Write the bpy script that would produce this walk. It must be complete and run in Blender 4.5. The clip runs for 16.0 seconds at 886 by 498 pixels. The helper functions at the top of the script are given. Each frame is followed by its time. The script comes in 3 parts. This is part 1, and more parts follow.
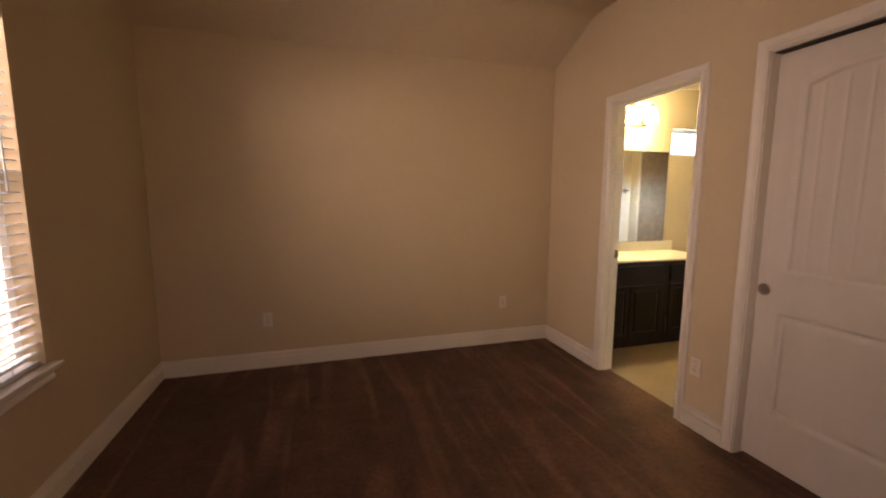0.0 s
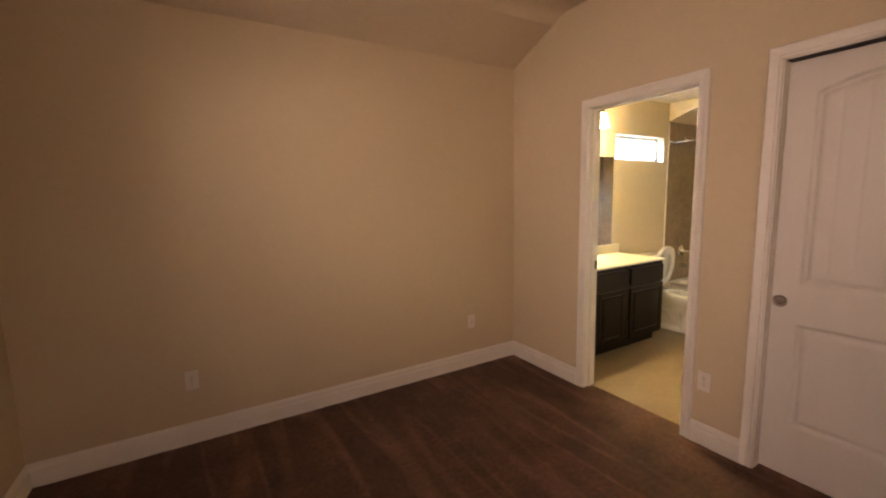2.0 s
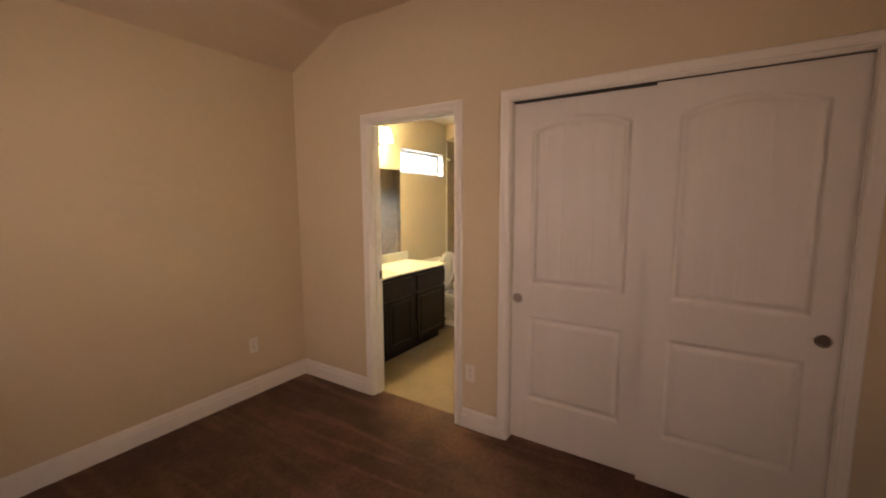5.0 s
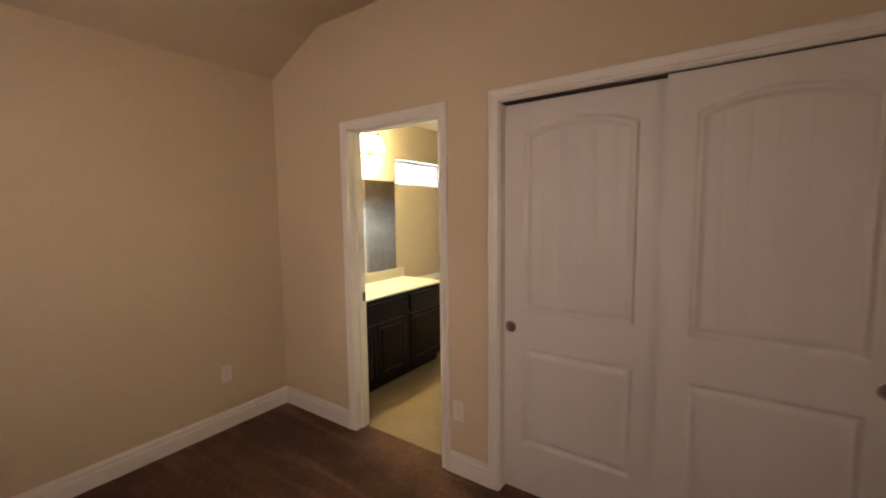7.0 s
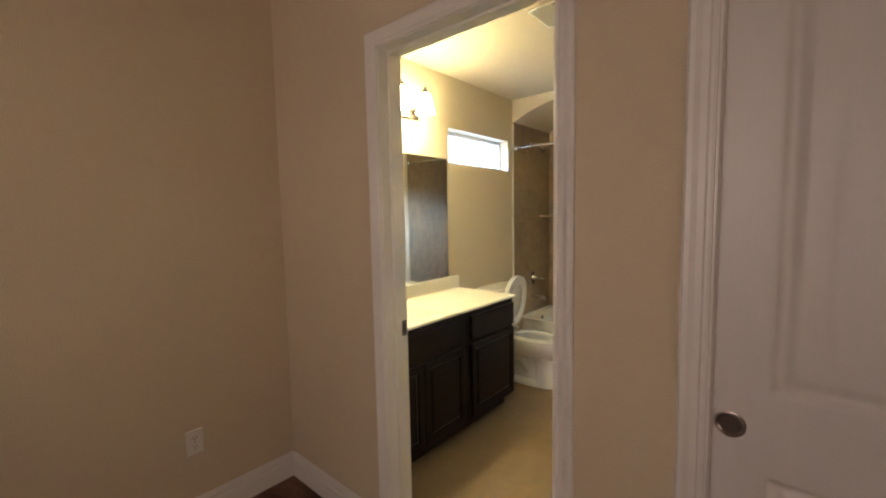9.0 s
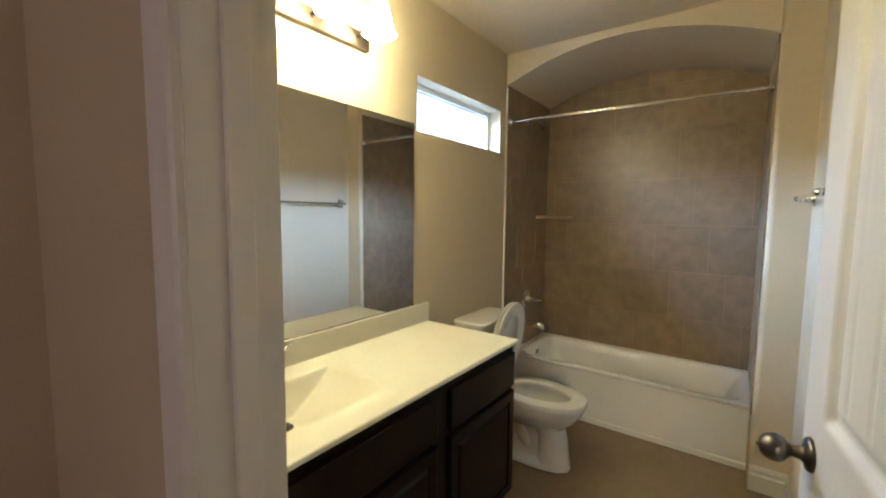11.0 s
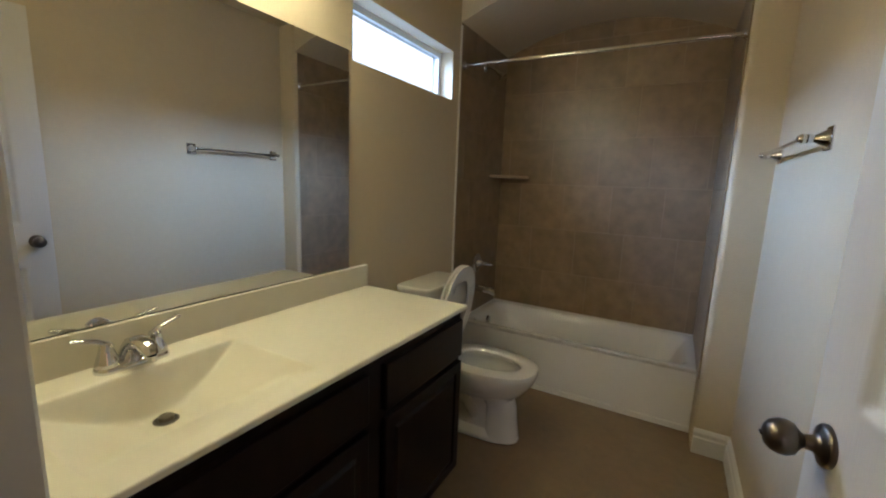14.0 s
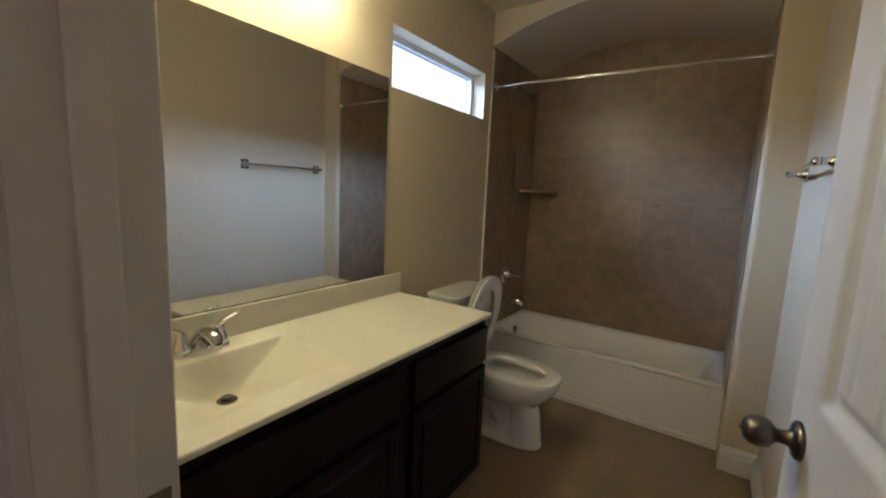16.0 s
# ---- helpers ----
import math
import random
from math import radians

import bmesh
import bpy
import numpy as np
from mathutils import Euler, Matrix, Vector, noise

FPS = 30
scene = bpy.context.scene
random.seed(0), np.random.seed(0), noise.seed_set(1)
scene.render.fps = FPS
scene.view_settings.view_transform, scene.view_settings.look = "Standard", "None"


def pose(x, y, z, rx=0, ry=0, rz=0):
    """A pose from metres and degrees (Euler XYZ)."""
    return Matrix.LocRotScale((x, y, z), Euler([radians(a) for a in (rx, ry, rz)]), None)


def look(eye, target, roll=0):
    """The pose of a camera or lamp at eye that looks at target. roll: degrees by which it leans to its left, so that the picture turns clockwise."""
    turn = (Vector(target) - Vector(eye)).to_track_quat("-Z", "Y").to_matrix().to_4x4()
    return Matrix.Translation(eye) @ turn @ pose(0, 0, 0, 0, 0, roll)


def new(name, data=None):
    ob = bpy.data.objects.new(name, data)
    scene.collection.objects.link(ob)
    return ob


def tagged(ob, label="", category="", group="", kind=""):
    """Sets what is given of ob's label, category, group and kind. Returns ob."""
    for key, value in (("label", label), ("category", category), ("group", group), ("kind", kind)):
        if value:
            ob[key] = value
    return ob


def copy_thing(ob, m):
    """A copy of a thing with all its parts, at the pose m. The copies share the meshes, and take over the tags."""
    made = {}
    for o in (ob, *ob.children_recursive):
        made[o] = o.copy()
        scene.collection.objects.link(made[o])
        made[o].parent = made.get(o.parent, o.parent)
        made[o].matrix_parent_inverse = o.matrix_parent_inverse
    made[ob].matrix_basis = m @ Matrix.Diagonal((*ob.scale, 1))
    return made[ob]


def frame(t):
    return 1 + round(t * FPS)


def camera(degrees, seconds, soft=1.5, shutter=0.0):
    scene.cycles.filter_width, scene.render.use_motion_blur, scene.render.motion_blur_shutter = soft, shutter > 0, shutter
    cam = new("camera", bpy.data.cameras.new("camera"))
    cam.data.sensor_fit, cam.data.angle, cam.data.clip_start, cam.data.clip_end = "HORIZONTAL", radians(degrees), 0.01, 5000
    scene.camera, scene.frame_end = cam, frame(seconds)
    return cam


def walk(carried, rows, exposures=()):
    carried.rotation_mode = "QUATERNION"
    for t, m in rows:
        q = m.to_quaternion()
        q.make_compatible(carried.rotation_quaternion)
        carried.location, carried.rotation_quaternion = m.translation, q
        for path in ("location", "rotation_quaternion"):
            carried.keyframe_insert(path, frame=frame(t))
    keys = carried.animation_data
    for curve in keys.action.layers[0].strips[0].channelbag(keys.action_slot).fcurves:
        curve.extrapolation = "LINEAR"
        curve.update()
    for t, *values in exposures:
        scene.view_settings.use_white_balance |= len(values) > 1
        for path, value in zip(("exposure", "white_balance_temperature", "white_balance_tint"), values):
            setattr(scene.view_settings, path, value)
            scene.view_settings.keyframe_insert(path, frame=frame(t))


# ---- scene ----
cam = camera(95.1, 16.0, soft=2.1)
PATH = [
    (0, (-2.095, -3.42, 1.369), (-1.524, -1.52, 1.118), 0.2),
    (0.5, (-2.13, -3.186, 1.406), (-1.206, -1.426, 1.181), 0.0),
    (1, (-2.202, -2.997, 1.38), (-1.051, -1.368, 1.24), 1.8),
    (1.5, (-2.315, -2.865, 1.407), (-1.401, -1.101, 1.175), 0.8),
    (2, (-2.404, -2.794, 1.462), (-1.39, -1.089, 1.209), -1.2),
    (2.5, (-2.427, -2.812, 1.486), (-1.196, -1.246, 1.306), -0.8),
    (3, (-2.39, -2.82, 1.502), (-1.057, -1.345, 1.283), -0.7),
    (3.5, (-2.341, -2.825, 1.507), (-0.89, -1.47, 1.27), -0.4),
    (4, (-2.311, -2.845, 1.495), (-0.789, -1.572, 1.248), -0.7),
    (4.5, (-2.276, -2.866, 1.496), (-0.662, -1.71, 1.252), -0.6),
    (4.7, (-2.259, -2.882, 1.499), (-0.616, -1.768, 1.261), -0.3),
    (6.8, (-1.938, -2.883, 1.543), (-0.222, -1.885, 1.299), -0.3),
    (7, (-1.88, -2.866, 1.527), (-0.245, -1.729, 1.341), -0.7),
    (7.5, (-1.718, -2.753, 1.452), (-0.242, -1.421, 1.231), -2.5),
    (8, (-1.562, -2.524, 1.447), (-0.009, -1.271, 1.317), -2.0),
    (8.5, (-1.32, -2.271, 1.433), (0.24, -1.038, 1.221), -1.0),
    (9, (-1.07, -2.045, 1.414), (0.438, -0.743, 1.246), -1.1),
    (9.2, (-0.972, -1.928, 1.418), (0.533, -0.618, 1.28), -1.4),
    (11.3, (-0.133, -1.302, 1.395), (1.51, -0.177, 1.214), 0.7),
    (11.5, (-0.094, -1.285, 1.399), (1.576, -0.2, 1.217), 0.6),
    (12, (-0.022, -1.254, 1.381), (1.689, -0.239, 1.169), 0.9),
    (12.5, (0.014, -1.246, 1.367), (1.747, -0.281, 1.113), 1.7),
    (13, (0.036, -1.244, 1.341), (1.772, -0.297, 1.046), 2.1),
    (13.5, (0.027, -1.233, 1.329), (1.753, -0.263, 1.046), 2.2),
    (14, (0.022, -1.238, 1.316), (1.74, -0.266, 0.995), 2.1),
    (14.5, (0.008, -1.25, 1.31), (1.71, -0.257, 0.97), 2.0),
    (15, (-0.015, -1.264, 1.313), (1.657, -0.22, 0.971), 1.8),
    (15.5, (-0.048, -1.282, 1.319), (1.611, -0.209, 1.01), 2.3),
    (16, (-0.076, -1.32, 1.335), (1.562, -0.206, 1.061), 2.6),
]
walk(cam, [(t, look(eye, target, roll)) for t, eye, target, roll in PATH], exposures=[(0.0, -0.40, 7300, 24), (0.7, -0.22, 7300, 24), (2.5, -0.13, 7150, 23), (4.7, -0.28, 7050, 22), (7.0, -0.33, 6450, 15), (8.5, -0.54, 6250, 15), (9.2, -0.74, 6100, 15), (11.3, -1.38, 5700, 17), (12.5, -1.86, 5560, 19), (14.0, -2.03, 5560, 19), (16.0, -2.13, 5650, 21)])

# ---- light ----
world = bpy.data.worlds.new("world")
scene.world = world
world.use_nodes = True
wt = world.node_tree
sky = wt.nodes.new("ShaderNodeTexSky")
sky.sky_type = "NISHITA"
sky.sun_disc = False
sky.sun_elevation = radians(40)
sky.sun_rotation = radians(100)
wt.links.new(sky.outputs[0], wt.nodes["Background"].inputs[0])
wt.nodes["Background"].inputs[1].default_value = 0.12


def area_lamp(name, eye, target, sx, sy, watts, color, spread=180):
    d = bpy.data.lights.new(name, "AREA")
    d.shape, d.size, d.size_y, d.energy, d.color = "RECTANGLE", sx, sy, watts, color
    d.spread = radians(spread)
    ob = new(name, d)
    ob.matrix_world = look(eye, target)
    return ob


SOUTH_FILL_Y = -4.49
# daylight that reaches the two windows from outside
area_lamp("bedroom_daylight", (-4.50, -2.20, 1.90), (-3.36, -1.78, 1.50), 2.0, 1.5, 228, (1.0, 0.78, 0.64))
# warm fill lamp added behind the walk, set in a made-up opening
area_lamp("south_fill_lamp", (-1.75, SOUTH_FILL_Y, 1.50), (-1.45, 0, 1.45), 1.3, 1.3, 10.5, (1.0, 0.66, 0.45), 130)
area_lamp("bath_daylight", (1.45, 1.60, 2.80), (1.75, 0.0, 1.93), 3.0, 0.95, 2700, (0.43, 0.67, 1.0))

# ---- materials ----


def mat(name, color, rough=0.5, metal=0.0, grain=0.0, grain_scale=60.0, blot=0.0, blot_scale=2.0, bump=0.0, bump_scale=200.0,
        stretch=(1, 1, 1), random=0.0, coat=0.0, detail=4.0):
    """A surface with variation at two scales (grain and blotches) and a fine relief."""
    m = bpy.data.materials.new(name)
    m.use_nodes = True
    nt = m.node_tree
    b = nt.nodes["Principled BSDF"]
    b.inputs["Roughness"].default_value = rough
    b.inputs["Metallic"].default_value = metal
    b.inputs["Coat Weight"].default_value = coat
    pos = nt.nodes.new("ShaderNodeNewGeometry").outputs["Position"]
    mp = nt.nodes.new("ShaderNodeMapping")
    mp.inputs["Scale"].default_value = stretch
    nt.links.new(pos, mp.inputs[0])

    def noisy(scale, det):
        n = nt.nodes.new("ShaderNodeTexNoise")
        n.inputs["Scale"].default_value = scale
        n.inputs["Detail"].default_value = det
        nt.links.new(mp.outputs[0], n.inputs["Vector"])
        return n.outputs[0]

    value = None

    def add(out, amount):
        nonlocal value
        r = nt.nodes.new("ShaderNodeMapRange")
        r.inputs[1].default_value, r.inputs[2].default_value = 0.25, 0.75
        r.inputs[3].default_value, r.inputs[4].default_value = 1 - amount, 1 + amount
        nt.links.new(out, r.inputs[0])
        if value is None:
            value = r.outputs[0]
        else:
            k = nt.nodes.new("ShaderNodeMath")
            k.operation = "MULTIPLY"
            nt.links.new(value, k.inputs[0])
            nt.links.new(r.outputs[0], k.inputs[1])
            value = k.outputs[0]

    if grain:
        add(noisy(grain_scale, detail), grain)
    if blot:
        add(noisy(blot_scale, 3), blot)
    if random:
        o = nt.nodes.new("ShaderNodeObjectInfo").outputs["Random"]
        add(o, random)
    if value is not None:
        v = nt.nodes.new("ShaderNodeVectorMath")
        v.operation = "SCALE"
        v.inputs[0].default_value = color
        nt.links.new(value, v.inputs["Scale"])
        nt.links.new(v.outputs[0], b.inputs["Base Color"])
    else:
        b.inputs["Base Color"].default_value = (*color, 1)
    if bump:
        bp = nt.nodes.new("ShaderNodeBump")
        bp.inputs["Strength"].default_value = 1.0
        bp.inputs["Distance"].default_value = bump
        nt.links.new(noisy(bump_scale, 4), bp.inputs["Height"])
        nt.links.new(bp.outputs[0], b.inputs["Normal"])
    return m


def emitter(name, color, strength):
    m = bpy.data.materials.new(name)
    m.use_nodes = True
    b = m.node_tree.nodes["Principled BSDF"]
    b.inputs["Base Color"].default_value = (0.9, 0.88, 0.82, 1)
    b.inputs["Emission Color"].default_value = (*color, 1)
    b.inputs["Emission Strength"].default_value = strength
    b.inputs["Roughness"].default_value = 0.3
    return m


def glass(name):
    m = bpy.data.materials.new(name)
    m.use_nodes = True
    b = m.node_tree.nodes["Principled BSDF"]
    b.inputs["Transmission Weight"].default_value = 1.0
    b.inputs["Roughness"].default_value = 0.02
    b.inputs["IOR"].default_value = 1.1
    return m


def carpet_mat():
    m = mat("carpet_pile", (0.092, 0.0415, 0.0240), 0.95, grain=0.36, grain_scale=190, blot=0.30, blot_scale=5, bump=0.006, bump_scale=210, detail=6)
    nt = m.node_tree
    b = nt.nodes["Principled BSDF"]
    b.inputs["Sheen Weight"].default_value = 0.04
    b.inputs["Sheen Roughness"].default_value = 0.6
    old = b.inputs["Base Color"].links[0].from_socket
    pos = nt.nodes.new("ShaderNodeNewGeometry").outputs["Position"]

    def math_node(op, a, c):
        n = nt.nodes.new("ShaderNodeMath")
        n.operation = op
        for k, v in enumerate((a, c)):
            if isinstance(v, (int, float)):
                n.inputs[k].default_value = v
            else:
                nt.links.new(v, n.inputs[k])
        return n.outputs[0]

    def field(scale, det, stretch, turn=0.0, warp=0.0):
        mp = nt.nodes.new("ShaderNodeMapping")
        mp.inputs["Scale"].default_value = stretch
        mp.inputs["Rotation"].default_value = (0, 0, radians(turn))
        nt.links.new(pos, mp.inputs[0])
        n = nt.nodes.new("ShaderNodeTexNoise")
        n.inputs["Scale"].default_value, n.inputs["Detail"].default_value, n.inputs["Distortion"].default_value = scale, det, warp
        nt.links.new(mp.outputs[0], n.inputs["Vector"])
        return n.outputs[0]

    def remap(v, lo, hi, a, c):
        n = nt.nodes.new("ShaderNodeMapRange")
        n.interpolation_type = "SMOOTHSTEP"
        for k, x in enumerate((lo, hi, a, c)):
            n.inputs[k + 1].default_value = x
        nt.links.new(v, n.inputs[0])
        return n.outputs[0]

    # vacuum strokes: thin raised ridges between broad strips of pile laid one way or the other
    strokes = field(1.0, 1.2, (4.4, 0.50, 1), 5, 0.22)
    ridge = remap(math_node("ABSOLUTE", math_node("SUBTRACT", strokes, 0.5), 0), 0.0, 0.075, 1.0, 0.0)
    where = remap(field(1.0, 2, (1.3, 1.0, 1)), 0.36, 0.60, 0.1, 1.0)
    ridge = math_node("MULTIPLY", ridge, math_node("MULTIPLY", where, 0.85))
    strips = remap(strokes, 0.38, 0.62, 0.90, 1.10)
    tufts = remap(field(38.0, 4, (1, 1, 1)), 0.3, 0.7, 0.78, 1.24)
    prints = remap(field(5.5, 5, (1, 1, 1), 20, 0.4), 0.36, 0.64, 0.88, 1.14)
    tufts = math_node("MULTIPLY", tufts, prints)
    gain = math_node("MULTIPLY", math_node("MULTIPLY", strips, tufts), math_node("ADD", ridge, 1.0))
    w = nt.nodes.new("ShaderNodeVectorMath")
    w.operation = "SCALE"
    nt.links.new(old, w.inputs[0])
    nt.links.new(gain, w.inputs["Scale"])
    mix = nt.nodes.new("ShaderNodeMix")
    mix.data_type = "RGBA"
    nt.links.new(math_node("MULTIPLY", ridge, 0.35), mix.inputs["Factor"])
    nt.links.new(w.outputs[0], mix.inputs[6])
    mix.inputs[7].default_value = (0.15, 0.085, 0.058, 1)
    nt.links.new(mix.outputs[2], b.inputs["Base Color"])
    return m


WALL = mat("greige_wall_paint", (0.56, 0.465, 0.318), 0.75, grain=0.02, grain_scale=25, blot=0.025, blot_scale=1.2, bump=0.0016, bump_scale=150)
CEIL = mat("ceiling_paint", (0.56, 0.465, 0.335), 0.85, grain=0.03, grain_scale=30, blot=0.02, blot_scale=1.0, bump=0.0025, bump_scale=90)
TRIM = mat("white_trim_paint", (0.71, 0.68, 0.625), 0.38, grain=0.02, grain_scale=40, blot=0.03, blot_scale=3, bump=0.0004, bump_scale=120)
DOOR = mat("white_door_paint", (0.63, 0.595, 0.55), 0.42, grain=0.014, grain_scale=30, blot=0.02, blot_scale=2, bump=0.0003, bump_scale=50, stretch=(6, 6, 0.5))
CARPET = carpet_mat()
BATHFLOOR = mat("bath_floor_vinyl", (0.215, 0.150, 0.085), 0.5, grain=0.08, grain_scale=22, blot=0.10, blot_scale=4, bump=0.0006, bump_scale=60)
TILE = mat("brown_wall_tile", (0.238, 0.167, 0.100), 0.33, grain=0.20, grain_scale=12, blot=0.10, blot_scale=5, bump=0.0006, bump_scale=40, random=0.07, detail=7)
GROUT = mat("tile_grout", (0.31, 0.232, 0.162), 0.9, grain=0.08, grain_scale=90, bump=0.0006, bump_scale=200)
ESPRESSO = mat("espresso_stained_wood", (0.0066, 0.0027, 0.0020), 0.36, grain=0.35, grain_scale=30, blot=0.15, blot_scale=4, bump=0.0004, bump_scale=60, stretch=(1, 1, 0.12))
ESPRESSO.node_tree.nodes["Principled BSDF"].inputs["Specular IOR Level"].default_value = 0.16
MARBLE = mat("cultured_marble", (0.78, 0.735, 0.60), 0.46, grain=0.015, grain_scale=30, blot=0.02, blot_scale=5, coat=0.03)
CHINA = mat("white_china", (0.80, 0.775, 0.72), 0.10, blot=0.015, blot_scale=5, coat=0.4)
ACRYLIC = mat("white_tub_enamel", (0.80, 0.77, 0.72), 0.26, blot=0.02, blot_scale=4, coat=0.3)
CHROME = mat("polished_chrome", (0.72, 0.72, 0.74), 0.10, 1.0, grain=0.03, grain_scale=60)
NICKEL = mat("satin_nickel", (0.16, 0.14, 0.122), 0.30, 1.0, grain=0.05, grain_scale=80)
PULL = mat("brushed_pull_metal", (0.40, 0.35, 0.31), 0.28, 1.0, grain=0.05, grain_scale=80)
BRONZE = mat("dark_bronze", (0.13, 0.10, 0.08), 0.35, 1.0, grain=0.1, grain_scale=60)
PLATE = mat("outlet_plastic", (0.66, 0.61, 0.54), 0.35, grain=0.01, grain_scale=40)
SLOT = mat("outlet_slot_dark", (0.05, 0.045, 0.04), 0.6, grain=0.1, grain_scale=100)
MIRROR = mat("mirror_silver", (0.86, 0.88, 0.87), 0.0, 1.0)
GLASS = glass("window_glass")
VINYL = mat("white_vinyl_frame", (0.80, 0.77, 0.72), 0.4, grain=0.02, grain_scale=30)
# white slats; bluish daylight is put into their colour to offset the warm lamp
SLAT = mat("daylight_tinted_slat", (0.62, 0.70, 0.80), 0.4, grain=0.02, grain_scale=40, random=0.03)
CORD = mat("blind_cord", (0.75, 0.74, 0.72), 0.8, grain=0.05, grain_scale=300)
DARKGAP = mat("closet_track_metal", (0.03, 0.027, 0.025), 0.6, 0.3, grain=0.1, grain_scale=50)
SHADE = emitter("lit_frosted_glass", (1.0, 0.915, 0.48), 138.0)
BULB = emitter("lit_bulb_glass", (1.0, 0.905, 0.51), 480.0)
BRICKOUT = mat("added_house_brick", (0.30, 0.17, 0.13), 0.9, grain=0.25, grain_scale=9, blot=0.15, blot_scale=2, bump=0.004, bump_scale=20)
GRASS = mat("lawn", (0.07, 0.10, 0.03), 0.9, grain=0.4, grain_scale=40, blot=0.2, blot_scale=1)

# ---- building helpers ----
BASE = {}


def thing(name, base, label="", category="", group="", kind=""):
    """An Empty at the thing's base, which holds its parts."""
    ob = new(name)
    ob.empty_display_size = 0.1
    ob.location = base
    BASE[ob] = Vector(base)
    return tagged(ob, label, category, group, kind)


def mesh_of(name, bm, material, smooth=False, away=None):
    me = bpy.data.meshes.new(name)
    if away is not None:
        bmesh.ops.translate(bm, verts=bm.verts[:], vec=-away)
    bmesh.ops.recalc_face_normals(bm, faces=bm.faces[:])
    bm.to_mesh(me)
    bm.free()
    me.materials.append(material)
    if smooth:
        me.shade_smooth()
        me.set_sharp_from_angle(angle=radians(38))
    return me


def part(name, bm, material, parent, label="", smooth=False):
    """One mesh under a thing or a part; bm is in world coordinates."""
    away = BASE.get(parent, Vector((0, 0, 0)))
    ob = new(name, mesh_of(name, bm, material, smooth, away))
    ob.parent = parent
    BASE[ob] = away
    return tagged(ob, label)


def struct(name, bm, material, label="", smooth=False):
    ob = new(name, mesh_of(name, bm, material, smooth))
    BASE[ob] = Vector((0, 0, 0))
    return tagged(ob, label, kind="structure")


def box(x0, y0, z0, x1, y1, z1, r=0.0, bm=None):
    bm = bm or bmesh.new()
    made = bmesh.ops.create_cube(bm, size=1)["verts"]
    for v in made:
        v.co = (x0 + (v.co.x + .5) * (x1 - x0), y0 + (v.co.y + .5) * (y1 - y0), z0 + (v.co.z + .5) * (z1 - z0))
    if r:
        edges = list({e for v in made for e in v.link_edges})
        bmesh.ops.bevel(bm, geom=edges, offset=r, segments=2, affect="EDGES", profile=0.6)
    return bm


def boxes(*rows):
    bm = bmesh.new()
    for r in rows:
        box(*r, bm=bm)
    return bm


def loft(rings, bm=None, cap0=True, cap1=True, closed=True):
    """A skin over rings of equally many points."""
    bm = bm or bmesh.new()
    vs = [[bm.verts.new(p) for p in ring] for ring in rings]
    n = len(vs[0])
    for a, b in zip(vs, vs[1:]):
        for i in range(n if closed else n - 1):
            j = (i + 1) % n
            bm.faces.new((a[i], a[j], b[j], b[i]))
    if cap0:
        bm.faces.new(vs[0][::-1])
    if cap1:
        bm.faces.new(vs[-1])
    return bm


def lathe(profile, centre, axis=(0, 0, 1), n=24, bm=None, cap0=True, cap1=True):
    """Turns (radius, height) pairs round an axis through centre."""
    q = Vector((0, 0, 1)).rotation_difference(Vector(axis).normalized()).to_matrix()
    rings = []
    for r, h in profile:
        r = max(r, 0.0003)
        rings.append([Vector(centre) + q @ Vector((r * math.cos(6.28318531 * i / n), r * math.sin(6.28318531 * i / n), h)) for i in range(n)])
    return loft(rings, bm, cap0, cap1)


def tube(points, radius, n=12, bm=None, flat=1.0):
    """A round bar along points; radius may be a list."""
    pts = [Vector(p) for p in points]
    rad = radius if isinstance(radius, (list, tuple)) else [radius] * len(pts)
    up = Vector((0, 0, 1))
    rings = []
    for i, p in enumerate(pts):
        d = (pts[min(i + 1, len(pts) - 1)] - pts[max(i - 1, 0)]).normalized()
        side = d.cross(up)
        if side.length < 0.05:
            side = d.cross(Vector((1, 0, 0)))
        side.normalize()
        top = side.cross(d)
        rings.append([p + rad[i] * (side * math.cos(6.28318531 * k / n) + flat * top * math.sin(6.28318531 * k / n)) for k in range(n)])
    return loft(rings, bm)


def prism(profile, o, u, v, w, length, bm=None, miter0=0.0, miter1=0.0):
    """A profile of (a, b) pairs, laid along u and v from o, drawn out along w. miter: slant of the ends along a."""
    o, u, v, w = Vector(o), Vector(u), Vector(v), Vector(w)
    r0 = [o + u * a + v * b + w * (miter0 * a) for a, b in profile]
    r1 = [o + u * a + v * b + w * (length + miter1 * a) for a, b in profile]
    return loft([r0, r1], bm)


def rrect(cx, cy, hx, hy, r, z, n=6):
    out = []
    for sx, sy, a0 in ((1, 1, 0), (-1, 1, 90), (-1, -1, 180), (1, -1, 270)):
        for i in range(n + 1):
            a = radians(a0 + 90 * i / n)
            out.append(Vector((cx + sx * (hx - r) + r * math.cos(a), cy + sy * (hy - r) + r * math.sin(a), z)))
    return out


def oval(cx, cy, hx, front, back, z, n=40, power=2.3):
    """An egg-shaped ring: half width hx, reaching front and back along y."""
    out = []
    for i in range(n):
        a = 6.28318531 * i / n
        c, s = math.cos(a), math.sin(a)
        x = hx * math.copysign(abs(c) ** (2 / power), c)
        y = (back if s > 0 else front) * math.copysign(abs(s) ** (2 / power), s)
        out.append(Vector((cx + x, cy + y, z)))
    return out


